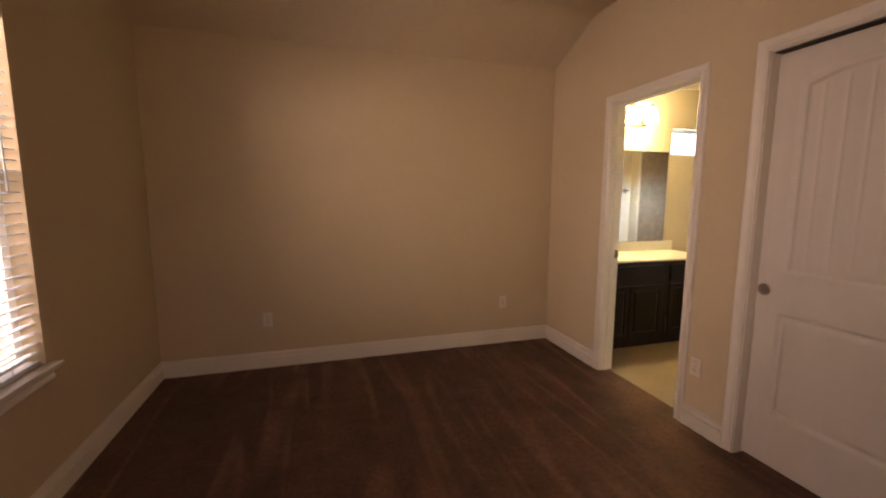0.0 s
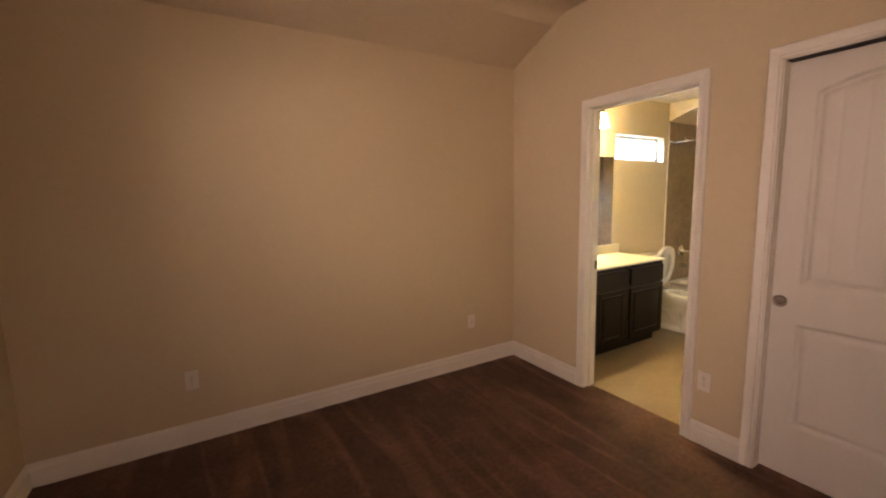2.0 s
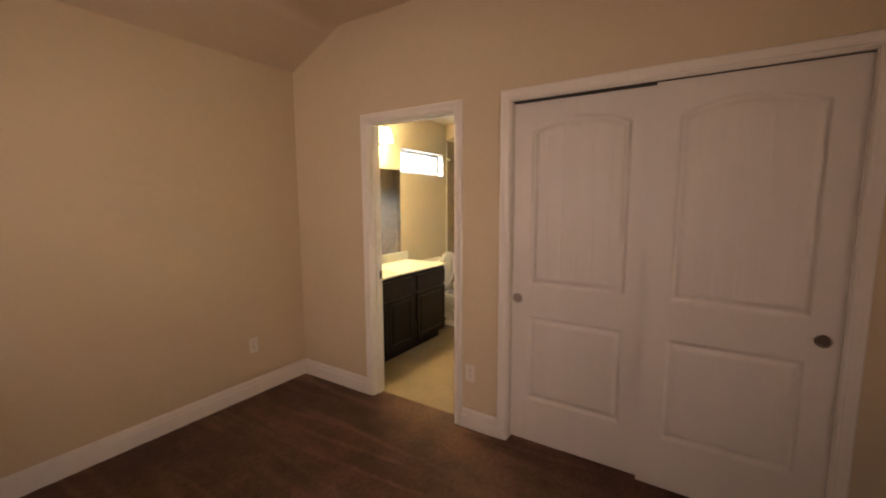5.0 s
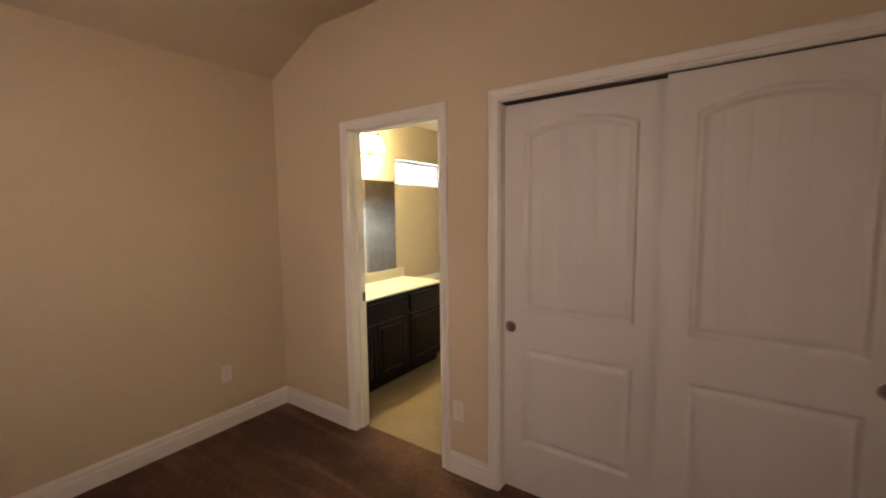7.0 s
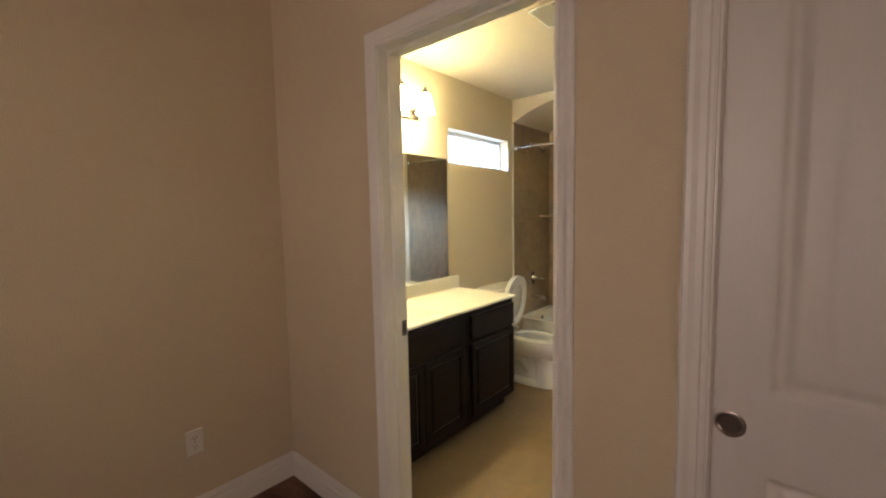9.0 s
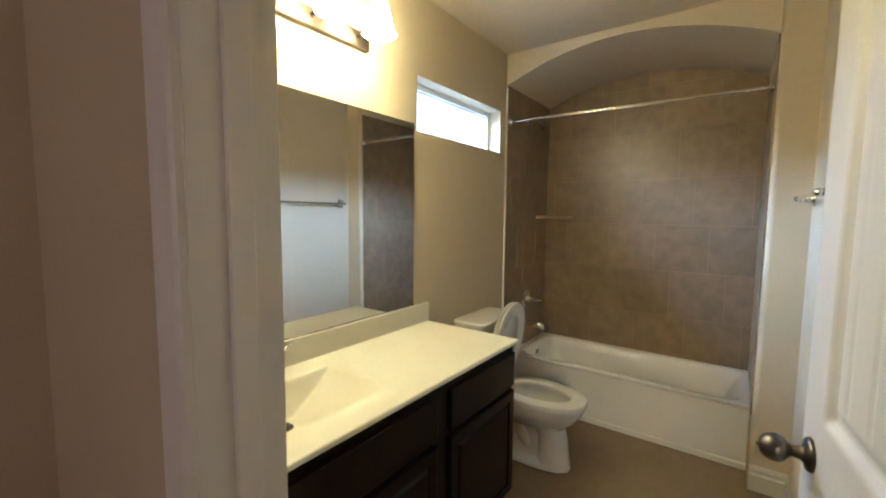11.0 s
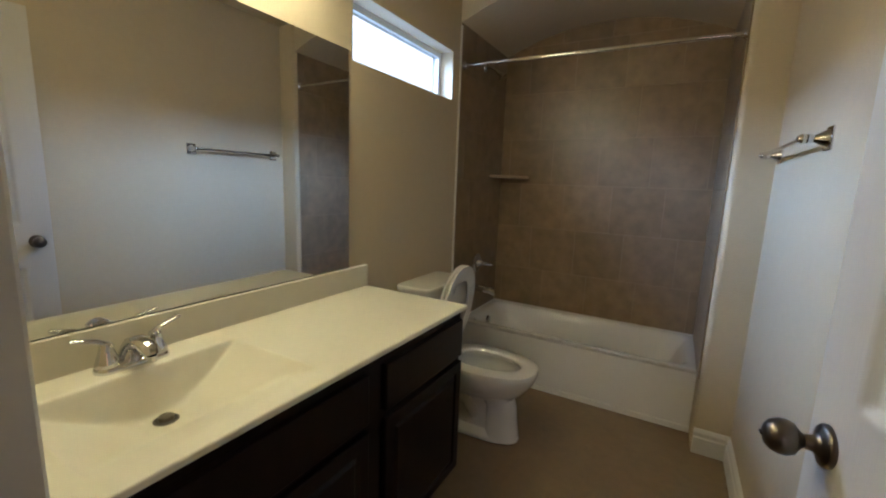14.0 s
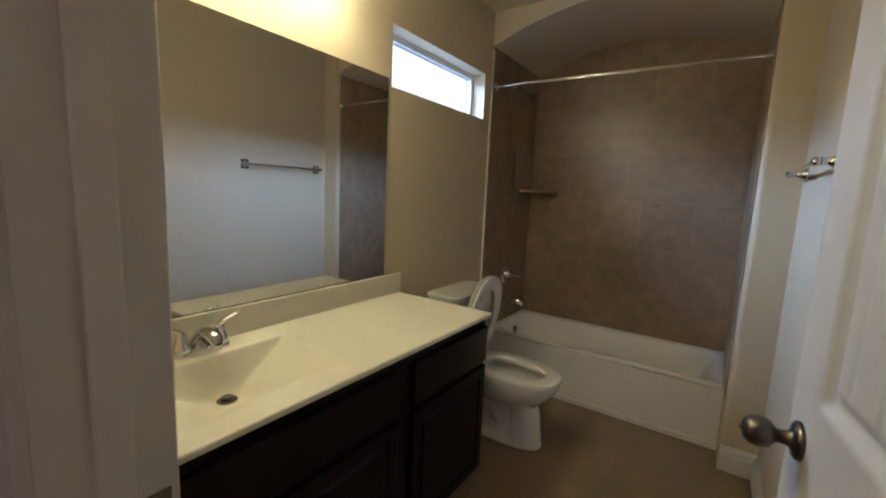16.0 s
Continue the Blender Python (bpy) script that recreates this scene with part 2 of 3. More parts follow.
# ---- plan ----
WEST, SOUTH, TOP = -3.29, -4.45, 2.95       # bedroom: north wall at y 0, east wall at x 0
CEIL_H, CEIL_EDGE = 2.782, 2.535
DL, DR, DH = -0.808, -1.534, 2.056          # bathroom doorway
CL, CR, CH = -1.917, -3.395, 2.068          # closet opening
TH = 0.115                                  # thickness of the inner walls
BS, BH = -1.60, 2.475                       # bathroom: south wall, ceiling
TX, TB, TS = 2.335, 3.100, -1.44            # tub alcove: front, back, south side
TUBX = 2.490                                # front of the bathtub
WY0, WY1, WZ0, WZ1 = -2.20, -1.262, 0.632, 2.14   # bedroom window
VX0, VX1, VZ0, VZ1 = 1.386, 2.251, 1.811, 2.084   # bathroom window

# ---- structure ----
carpet = bmesh.new()
bmesh.ops.create_grid(carpet, x_segments=120, y_segments=150, size=0.5)
for v in carpet.verts:
    x, y = WEST + (v.co.x + .5) * (0.088 - WEST), SOUTH + (v.co.y + .5) * -SOUTH
    z = 0.004 * (noise.noise((x * 9, y * 1.2, 0)) + 0.5 * noise.noise((x * 30, y * 30, 3)))
    if x > 0:
        z *= 0.4
    v.co = (x, y, z)
tagged(struct("floor", carpet, CARPET, smooth=True), "dark brown plush carpet with vacuum streaks", "floor")
tagged(struct("bathroom_floor", box(0.088, BS - .1, -.05, TB + .1, .0, -.004), BATHFLOOR), "tan sheet floor of the bathroom", "floor")
struct("sub_floor", box(WEST - .1, SOUTH - .1, -.12, TB + .2, .12, -.055), GROUT)

north = boxes((WEST - .14, 0, -.05, VX0, .14, TOP), (VX0, 0, -.05, VX1, .14, VZ0), (VX0, 0, VZ1, VX1, .14, TOP), (VX1, 0, -.05, TB + .2, .14, TOP))
tagged(struct("wall_north", north, WALL), "greige painted wall with light orange-peel texture", "wall")
west = boxes((WEST - .14, SOUTH, -.05, WEST, WY0, TOP), (WEST - .14, WY0, -.05, WEST, WY1, WZ0), (WEST - .14, WY0, WZ1, WEST, WY1, TOP), (WEST - .14, WY1, -.05, WEST, 0, TOP))
tagged(struct("wall_west", west, WALL), "greige painted wall with a blinded window", "wall")
QX0, QX1, QZ0, QZ1 = -2.45, -1.05, .80, 2.20        # unseen opening added behind the start of the walk for the south fill lamp
struct("wall_south", boxes((WEST - .14, SOUTH - .12, -.05, QX0, SOUTH, TOP), (QX0, SOUTH - .12, -.05, QX1, SOUTH, QZ0), (QX0, SOUTH - .12, QZ1, QX1, SOUTH, TOP), (QX1, SOUTH - .12, -.05, TH, SOUTH, TOP)), WALL)
east = boxes((0, DL + .019, -.05, TH, 0, TOP), (0, DR - .019, DH + .019, TH, DL + .019, TOP), (0, CL + .019, -.05, TH, DR - .019, TOP),
             (0, CR - .019, CH + .019, TH, CL + .019, TOP), (0, SOUTH, -.05, TH, CR - .019, TOP))
tagged(struct("wall_east", east, WALL), "greige painted wall with a doorway and closet", "wall")
struct("closet_wall", boxes((.70, SOUTH, -.05, .80, BS - .1, TOP), (TH, SOUTH - .12, -.05, .70, SOUTH, TOP), (TH, CR - .3, -.05, .70, CR - .25, TOP)), WALL)
struct("closet_floor", box(.088, SOUTH, -.05, .70, BS - .1, -.003), CARPET)
tagged(struct("bathroom_wall_south", boxes((TH, BS - .1, -.05, TX, BS, TOP)), WALL), "greige bathroom wall with a towel bar", "wall")
pier = box(TX, BS - .1, -.05, TB + .2, TS, BH + .05)
edge = [e for e in pier.edges if all(abs(v.co.x - TX) < 1e-4 and abs(v.co.y - TS) < 1e-4 for v in e.verts)]
bmesh.ops.bevel(pier, geom=edge, offset=0.028, segments=12, affect="EDGES", profile=0.5)
tagged(struct("alcove_wall_south", pier, WALL), "greige wall end with a rounded corner bead", "wall")
struct("alcove_wall_back", box(TB, TS, -.05, TB + .2, 0, BH + .05), WALL)

# bedroom ceiling: a slope along the north wall that rounds into the flat
prof = [(0.0, CEIL_EDGE), (-.40, CEIL_EDGE + .176)]
for i in range(7):
    k = i / 6
    prof.append((-.44 - .16 * k, CEIL_EDGE + .1936 + (CEIL_H - CEIL_EDGE - .1936) * (1 - (1 - k) ** 2)))
prof += [(SOUTH, CEIL_H), (SOUTH, TOP + .05), (0.0, TOP + .05)]
tagged(struct("ceiling", prism(prof, (WEST, 0, 0), (0, 1, 0), (0, 0, 1), (1, 0, 0), -WEST), CEIL), "greige ceiling that slopes down to the north wall", "ceiling")
tagged(struct("bathroom_ceiling", box(TH, BS, BH, TX, 0, BH + .08), CEIL), "flat painted bathroom ceiling", "ceiling")
struct("roof_slab", box(TH, SOUTH - .12, TOP, TB + .2, .14, TOP + .05), WALL)
SPRING, RISE = 2.268, 0.164
arch = [(0.0, BH + .05), (0.0, SPRING)]
for i in range(1, 32):
    k = i / 32
    arch.append((TS * k, SPRING + RISE * (1 - (2 * k - 1) ** 2)))
arch += [(TS, SPRING), (TS, BH + .05)]
vault = prism(arch, (TX, 0, 0), (0, 1, 0), (0, 0, 1), (1, 0, 0), TB - TX)
lip = [e for e in vault.edges if all(abs(v.co.x - TX) < 1e-4 and v.co.z < BH for v in e.verts) and abs(e.verts[0].co.y - e.verts[1].co.y) > 1e-3]
bmesh.ops.bevel(vault, geom=lip, offset=0.02, segments=4, affect="EDGES", profile=0.5)
tagged(struct("alcove_ceiling", vault, CEIL, smooth=True), "arched plaster vault over the bathtub", "ceiling")

# ground, and an unseen neighbour house added to close the west side
struct("ground", box(-400, -400, -.60, 400, 400, -.35), GRASS)
house = thing("neighbour_house", (-7.2, -2.0, -.35), "unseen brick house wall added beyond the bedroom window", "house")
part("wall", box(-7.4, -9, -.35, -7.0, 6, 2.6), BRICKOUT, house)
part("roof", prism([(-7.9, 0), (-6.6, 0), (-10.0, 1.5)], (0, -9.4, 2.6), (1, 0, 0), (0, 0, 1), (0, 1, 0), 15.8), DARKGAP, house)

sky_card = new("backdrop", mesh_of("backdrop", box(-8, 5.0, .5, 30, 5.05, 16), emitter("bright_sky", (0.85, 0.93, 1.0), 9.0)))
tagged(sky_card, kind="structure")

# ---- trim ----
SKIRT = [(0, 0), (.017, 0), (.017, .084), (.011, .090), (.010, .101), (.0135, .106), (.0125, .113), (.005, .124), (0, .130)]


def baseboard(o, u, w, length):
    ob = struct("baseboard", prism(SKIRT, o, u, (0, 0, 1), w, length), TRIM)
    return tagged(ob, "white painted baseboard with a moulded top", "baseboard")


CAS = 0.058
baseboard((WEST, 0, 0), (0, -1, 0), (1, 0, 0), -WEST)
baseboard((0, -.015, 0), (-1, 0, 0), (0, -1, 0), -(DL + .005) + CAS * -1 - .015)
baseboard((0, DR - .005 - CAS, 0), (-1, 0, 0), (0, -1, 0), (DR - .005 - CAS) - (CL + .005 + CAS))
baseboard((0, CR - .005 - CAS, 0), (-1, 0, 0), (0, -1, 0), (CR - .005 - CAS) - SOUTH - .015)
baseboard((WEST, -.015, 0), (1, 0, 0), (0, -1, 0), -SOUTH - .03)
baseboard((WEST, SOUTH, 0), (0, 1, 0), (1, 0, 0), -WEST)
baseboard((.20, BS, 0), (0, 1, 0), (1, 0, 0), TX - .215)
baseboard((TX, BS, 0), (-1, 0, 0), (0, 1, 0), TS - BS - .004)
baseboard((1.47, 0, 0), (0, -1, 0), (1, 0, 0), TX - 1.47)

CASING = [(0, 0), (0, .009), (.006, .013), (.012, .013), (.016, .010), (.030, .012), (.042, .017), (.052, .018), (.058, .013), (.058, 0)]


def door_frame(name, y0, y1, top, label, deep=TH, inside=True):
    """Jambs, stops and casings of an opening in the east wall; y0 is its northern side."""
    root = thing(name, (0, (y0 + y1) / 2, 0), label, "door frame", kind="structure")
    part("jamb", box(0.0, y0, 0, deep, y0 + .018, top), TRIM, root)
    part("jamb", box(0.0, y1 - .018, 0, deep, y1, top), TRIM, root)
    part("head_jamb", box(0.0, y1 - .018, top, deep, y0 + .018, top + .018), TRIM, root)
    for x, out in ((0, (-1, 0, 0)), (deep, (1, 0, 0))):
        if x and not inside:
            continue
        part("casing", prism(CASING, (x, y0 + .005, 0), (0, 1, 0), out, (0, 0, 1), top + .005, miter1=1), TRIM, root)
        if not x:
            part("casing", prism(CASING, (x, y1 - .005, 0), (0, -1, 0), out, (0, 0, 1), top + .005, miter1=1), TRIM, root)
            part("head_casing", prism(CASING, (x, y1 - .005, top + .005), (0, 0, 1), out, (0, 1, 0), y0 - y1 + .01, miter0=-1, miter1=1), TRIM, root)
        else:
            part("casing", box(x, BS + .002, 0, x + .014, y1 - .005, top + .005), TRIM, root)
            part("head_casing", prism(CASING, (x, BS + .002, top + .005), (0, 0, 1), out, (0, 1, 0), y0 - BS + .003, miter1=1), TRIM, root)
    return root


frame_1 = door_frame("door_frame_1", DL, DR, DH, "white painted door frame with moulded casing")
part("stop", box(.045, DL - .011, 0, .078, DL, DH, .002), TRIM, frame_1)
part("stop", box(.045, DR, 0, .078, DR + .011, DH, .002), TRIM, frame_1)
part("head_stop", box(.045, DR + .011, DH - .011, .078, DL - .011, DH, .002), TRIM, frame_1)
strike = part("strike_plate", box(.080, DL - .0025, .905, .114, DL - .0002, .970, .0008), NICKEL, frame_1, "worn nickel strike plate")
part("latch_hole", box(.089, DL - .0032, .92, .105, DL - .0024, .955), SLOT, strike)
frame_2 = door_frame("door_frame_2", CL, CR, CH, "white painted closet frame with moulded casing", inside=False)
part("track", box(.020, CR, CH - .006, .105, CL, CH - .001), DARKGAP, frame_2, "dark metal sliding track")


def panel_leaf(w, h, thick, place, arch_side=1.892, arch_rise=0.06, stile=0.106, low=0.990, mid=0.796, relief=1.4):
    """A moulded two-panel door leaf: the upper panel arched, with plank grooves. place maps (across, in, up) to the world."""
    step = 0.0058
    nu, nz = int(w / step), int(h / step)
    us, zs = np.linspace(0, w, nu + 1), np.linspace(0, h, nz + 1)
    U, Z = np.meshgrid(us, zs)
    c, half = w / 2, w / 2 - stile
    crown = arch_side + arch_rise * (1 - ((U - c) / half) ** 2)
    d_up = np.minimum(np.minimum(U - stile, w - stile - U), np.minimum(Z - low, (crown - Z) * 0.97))
    d_lo = np.minimum(np.minimum(U - stile, w - stile - U), np.minimum(Z - 0.27, mid - Z))
    d = np.maximum(d_up, d_lo)
    depth = np.interp(d, [0, .005, .010, .016, .022, .040, .046], [0, .0035, .0095, .0105, .0105, .0035, .003])
    depth = depth * relief
    groove = np.abs((U - c + 0.0425) % 0.085 - 0.0425)
    depth = depth + np.where(d_up > 0.05, np.interp(groove, [0, .0035, .009], [.0030, .0019, 0]), 0)
    verts = [place(u, dd, z) for u, dd, z in zip(U.ravel(), depth.ravel(), Z.ravel())]
    faces = []
    for j in range(nz):
        for i in range(nu):
            a = j * (nu + 1) + i
            faces.append((a, a + 1, a + nu + 2, a + nu + 1))
    k = len(verts)
    for t in (0.0, thick):
        verts += [place(0, t, 0), place(w, t, 0), place(w, t, h), place(0, t, h)]
    faces += [(k + 4, k + 5, k + 6, k + 7), (k, k + 1, k + 5, k + 4), (k + 1, k + 2, k + 6, k + 5), (k + 2, k + 3, k + 7, k + 6), (k + 3, k, k + 4, k + 7)]
    me = bpy.data.meshes.new("leaf")
    me.from_pydata(verts, [], faces)
    me.shade_smooth()
    me.set_sharp_from_angle(angle=radians(50))
    me.materials.append(DOOR)
    return me


def leaf_part(parent, me):
    ob = new("leaf", me)
    ob.parent = parent
    BASE[ob] = BASE[parent]
    return ob


# closet: two sliding leaves that overlap
for name, x, y, knob_y, tall in (("door_1", .057, CL, CL - .036, 2.046), ("door_2", .020, -2.655, -3.338, 2.049)):
    root = thing(name, (x, y - .370, .012), "white moulded sliding closet door with arched panel", "door", "sliding closet doors", "structure")
    b = BASE[root]
    leaf_part(root, panel_leaf(.740, tall, .034, lambda u, d, z: (x + d - b.x, y - u - b.y, z)))
    part("finger_pull", lathe([(.031, .0005), (.031, .003), (.027, .0045), (.024, .003), (.020, -.002), (.004, -.0035)], (x, knob_y, .912), (-1, 0, 0), 28), PULL, root, "round nickel finger pull", True)

# bathroom door, swung open against the south wall
door = thing("door_3", (.114, DR - .002, .010), "white moulded bathroom door standing open", "door", kind="structure")
leaf_part(door, panel_leaf(.708, 2.035, .035, lambda u, d, z: (u, -d, z), arch_side=1.88, low=1.037, mid=.83, stile=.106, relief=1.35))
kx, kz = .650, .954
ob = new("knob", mesh_of("knob", lathe([(.031, .0), (.031, .004), (.028, .008), (.017, .011), (.0120, .016), (.0105, .028), (.0145, .034), (.023, .040), (.0262, .049), (.0255, .058), (.0215, .068), (.015, .074), (.008, .0765), (.002, .077)], (kx, 0, kz), (0, 1, 0), 32), NICKEL, True))
ob.parent = door
tagged(ob, "satin nickel egg-shaped door knob")
ob2 = new("thumb_turn", mesh_of("thumb_turn", box(kx - .005, .077, kz - .0018, kx + .005, .0805, kz + .0018, .001), NICKEL))
ob2.parent = ob
ob3 = new("latch", mesh_of("latch", box(.7075, -.029, kz - .028, .7095, -.006, kz + .028), NICKEL))
ob3.parent = door
for hz in (.20, 1.02, 1.84):
    h = new("hinge", mesh_of("hinge", lathe([(.006, -.045), (.006, .045)], (-.004, .004, hz), n=12), NICKEL))
    h.parent = door
door.rotation_euler = (0, 0, radians(6.3))

# ---- bedroom window ----
win = thing("window_1", (WEST - .1, (WY0 + WY1) / 2, WZ0), "white vinyl double window behind blinds", "window", kind="structure")
fx = WEST - .125
part("window_frame", boxes((fx, WY0, WZ0, fx + .05, WY0 + .045, WZ1), (fx, WY1 - .045, WZ0, fx + .05, WY1, WZ1), (fx, WY0 + .045, WZ0, fx + .05, WY1 - .045, WZ0 + .05),
                           (fx, WY0 + .045, WZ1 - .045, fx + .05, WY1 - .045, WZ1), (fx, (WY0 + WY1) / 2 - .03, WZ0 + .05, fx + .05, (WY0 + WY1) / 2 + .03, WZ1 - .045),
                           (fx, WY0 + .045, 1.42, fx + .045, (WY0 + WY1) / 2 - .03, 1.46), (fx, (WY0 + WY1) / 2 + .03, 1.42, fx + .045, WY1 - .045, 1.46)), VINYL, win)
for a, b in ((WY0 + .045, (WY0 + WY1) / 2 - .03), ((WY0 + WY1) / 2 + .03, WY1 - .045)):
    for c, e in ((WZ0 + .05, 1.42), (1.46, WZ1 - .045)):
        p = part("pane", box(fx + .02, a, c, fx + .024, b, e), GLASS, win)
        p.visible_shadow = False
part("window_sill", box(WEST - .075, WY0 - .045, WZ0 - .026, WEST + .048, WY1 + .045, WZ0 - .001, .006), TRIM, win, "white painted window stool")
part("apron", prism(CASING, (WEST, WY0 - .03, WZ0 - .026), (0, 0, -1), (1, 0, 0), (0, 1, 0), WY1 - WY0 + .06), TRIM, win)

blind = thing("window_blind", (WEST - .03, (WY0 + WY1) / 2, WZ0), "white two-inch slatted blind with daylight-blue tint, lowered and half open", "blind")
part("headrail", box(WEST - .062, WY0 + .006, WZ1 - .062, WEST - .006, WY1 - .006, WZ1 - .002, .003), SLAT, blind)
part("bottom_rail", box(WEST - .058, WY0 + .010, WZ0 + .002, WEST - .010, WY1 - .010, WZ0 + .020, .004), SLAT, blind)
slat = bmesh.new()
rows = []
for i in range(7):
    k = i / 6 - .5
    a = radians(9)
    px, pz = k * .050, .0035 * (1 - 4 * k * k)
    rows.append((px * math.cos(a) - pz * math.sin(a), px * math.sin(a) + pz * math.cos(a)))
prof = rows + [(x - .0006, z - .0026) for x, z in reversed(rows)]
loft([[Vector((x, s * ((WY1 - WY0) / 2 - .010), z)) for x, z in prof] for s in (-1, 1)], slat)
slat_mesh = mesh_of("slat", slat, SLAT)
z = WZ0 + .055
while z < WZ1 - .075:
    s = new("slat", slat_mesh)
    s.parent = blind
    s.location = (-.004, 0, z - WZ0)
    z += .0435
for y in (WY0 + .18, (WY0 + WY1) / 2, WY1 - .18):
    for x in (WEST - .057, WEST - .009):
        part("ladder_cord", tube([(x, y, WZ0 + .012), (x, y, WZ1 - .05)], .0011, 6), CORD, blind)
part("wand", tube([(WEST - .004, WY1 - .10, WZ1 - .06), (WEST + .004, WY1 - .10, WZ1 - .75)], .004, 8), SLAT, blind)

# ---- outlets ----


def outlet(base, rz):
    """A duplex outlet on a wall; built facing -y, then turned."""
    root = thing("wall_outlet", (0, 0, 0), "white duplex outlet plate on greige wall", "outlet", "wall outlets")
    part("plate", box(-.035, -.006, -.0575, .035, 0, .0575, .0025), PLATE, root)
    for s in (-1, 1):
        f = part("receptacle", loft([rrect(0, 0, .017, .0145, .009, .0062), rrect(0, 0, .017, .0145, .009, .0082)]), PLATE, root)
        f.data.transform(Matrix.Translation((0, 0, s * .0205)) @ Matrix.Rotation(radians(90), 4, "X"))
        for x in (-.0062, .0062):
            part("slot", box(x - .0011, -.0087, s * .0205 - .001, x + .0011, -.0082, s * .0205 + .008), SLOT, f)
        part("slot", box(-.0022, -.0087, s * .0205 - .0095, .0022, -.0082, s * .0205 - .0055), SLOT, f)
    part("screw", lathe([(.003, 0), (.003, .0012), (.0005, .0016)], (0, -.006, 0), (0, -1, 0), 10), NICKEL, root)
    root.matrix_basis = pose(*base, 0, 0, rz)
    return root


first = outlet((-2.53, 0, .396), 0)
copy_thing(first, pose(-.477, 0, .396))
copy_thing(first, pose(0, -1.656, .383, 0, 0, -90))

# ---- vanity ----
CX0, CX1, CF, CT = TH + .002, 1.464, -.548, .830     # counter: ends, front, top
SX, SY = .487, -.214                                  # sink bowl

vanity = thing("vanity_cabinet", (.78, -.25, 0), "espresso-stained vanity cabinet with raised panel doors", "cabinet")
VF = CF + .024
for x in (CX0 + .002, CX1 - .032):
    side = prism([(-.004, .0), (-.004, CT - .017), (VF, CT - .017), (VF, .10), (VF + .075, .10), (VF + .075, 0)], (x, 0, 0), (0, 1, 0), (0, 0, 1), (1, 0, 0), .016)
    part("side_panel", side, ESPRESSO, vanity)
part("toe_kick", box(CX0 + .018, VF + .075, 0, CX1 - .032, VF + .090, .10), ESPRESSO, vanity)
part("bottom", box(CX0 + .018, VF + .02, .10, CX1 - .032, -.004, .116), ESPRESSO, vanity)
ff = VF
part("face_frame", boxes((CX0 + .002, ff, .10, CX0 + .04, ff + .019, CT - .017), (.865, ff, .10, .932, ff + .019, CT - .017), (1.42, ff, .10, CX1 - .016, ff + .019, CT - .017),
                         (CX0 + .04, ff, .10, .865, ff + .019, .135), (.932, ff, .10, 1.42, ff + .019, .135), (CX0 + .04, ff, .58, .865, ff + .019, .625), (.932, ff, .58, 1.42, ff + .019, .625),
                         (CX0 + .04, ff, CT - .06, .865, ff + .019, CT - .017), (.932, ff, CT - .06, 1.42, ff + .019, CT - .017)), ESPRESSO, vanity)


def raised_front(name, x0, z0, x1, z1, rail):
    """A cabinet front with a frame and a raised field."""
    bm = box(x0, ff - .019, z0, x1, ff - .001, z1)
    front = [f for f in bm.faces if f.normal.y < -.9]
    bmesh.ops.bevel(bm, geom=[e for e in front[0].edges], offset=.004, segments=2, affect="EDGES", profile=0.5)
    if rail:
        front = max((f for f in bm.faces if f.normal.y < -.9), key=lambda f: f.calc_area())
        for thick, depth in ((rail, 0), (.008, -.007), (.010, 0), (.014, .008)):
            bmesh.ops.inset_region(bm, faces=[front], thickness=thick, depth=depth)
    return part(name, bm, ESPRESSO, vanity)


raised_front("false_drawer_front", .135, .622, .858, .775, 0)
raised_front("drawer_front", .938, .622, 1.440, .775, 0)
raised_front("cabinet_door", .135, .118, .492, .598, .052)
raised_front("cabinet_door", .498, .118, .858, .598, .052)
raised_front("cabinet_door", .938, .118, 1.440, .598, .052)

# counter with its integral wedge-shaped bowl
counter = thing("vanity_counter", (.78, -.25, CT), "cream cultured marble counter with integral wedge sink", "countertop")


def soft_min(a, b, k=0.05):
    h = max(k - abs(a - b), 0) / k
    return min(a, b) - h * h * k / 4


def bowl_depth(x, y):
    u, v = x - SX, y
    side = np.clip((.240 - abs(u)) / .205, 0, 1)
    back = np.clip((-.128 - v) / .070, 0, 1)
    fore = np.clip((v + .500) / .260, 0, 1)
    fore = 0.4 * fore + 0.6 * fore * fore * (3 - 2 * fore)
    k = max(0, soft_min(soft_min(side ** 0.78, 1 - (1 - back) ** 1.8, .12), fore ** 1.15, .15))
    if min(side, back, fore) <= 0:
        return 0.0
    return .118 * k


rounding = np.array([0, .0006, .0014, .0026, .004, .006])
gx = np.concatenate([np.linspace(CX0, .80, 190), np.linspace(.81, CX1 - .012, 40), CX1 - rounding[::-1]])
gy = np.concatenate([CF + rounding, np.linspace(CF + .010, -.001, 130)])
nx, ny = len(gx) - 1, len(gy) - 1
vv, ffs = [], []
for y in gy:
    for x in gx:
        drop = bowl_depth(x, y)
        edge_d = min(y - CF, CX1 - x)
        if edge_d < .006:
            drop += .006 - math.sqrt(max(.006 ** 2 - (.006 - edge_d) ** 2, 0))
        vv.append((x - .78, y + .25, -drop))
for j in range(ny):
    for i in range(nx):
        a = j * (nx + 1) + i
        ffs.append((a, a + 1, a + nx + 2, a + nx + 1))
bm = bmesh.new()
me = bpy.data.meshes.new("top")
me.from_pydata(vv, [], ffs)
bm.from_mesh(me)
loop = [e for e in bm.edges if e.is_boundary]
made = bmesh.ops.extrude_edge_only(bm, edges=loop)["geom"]
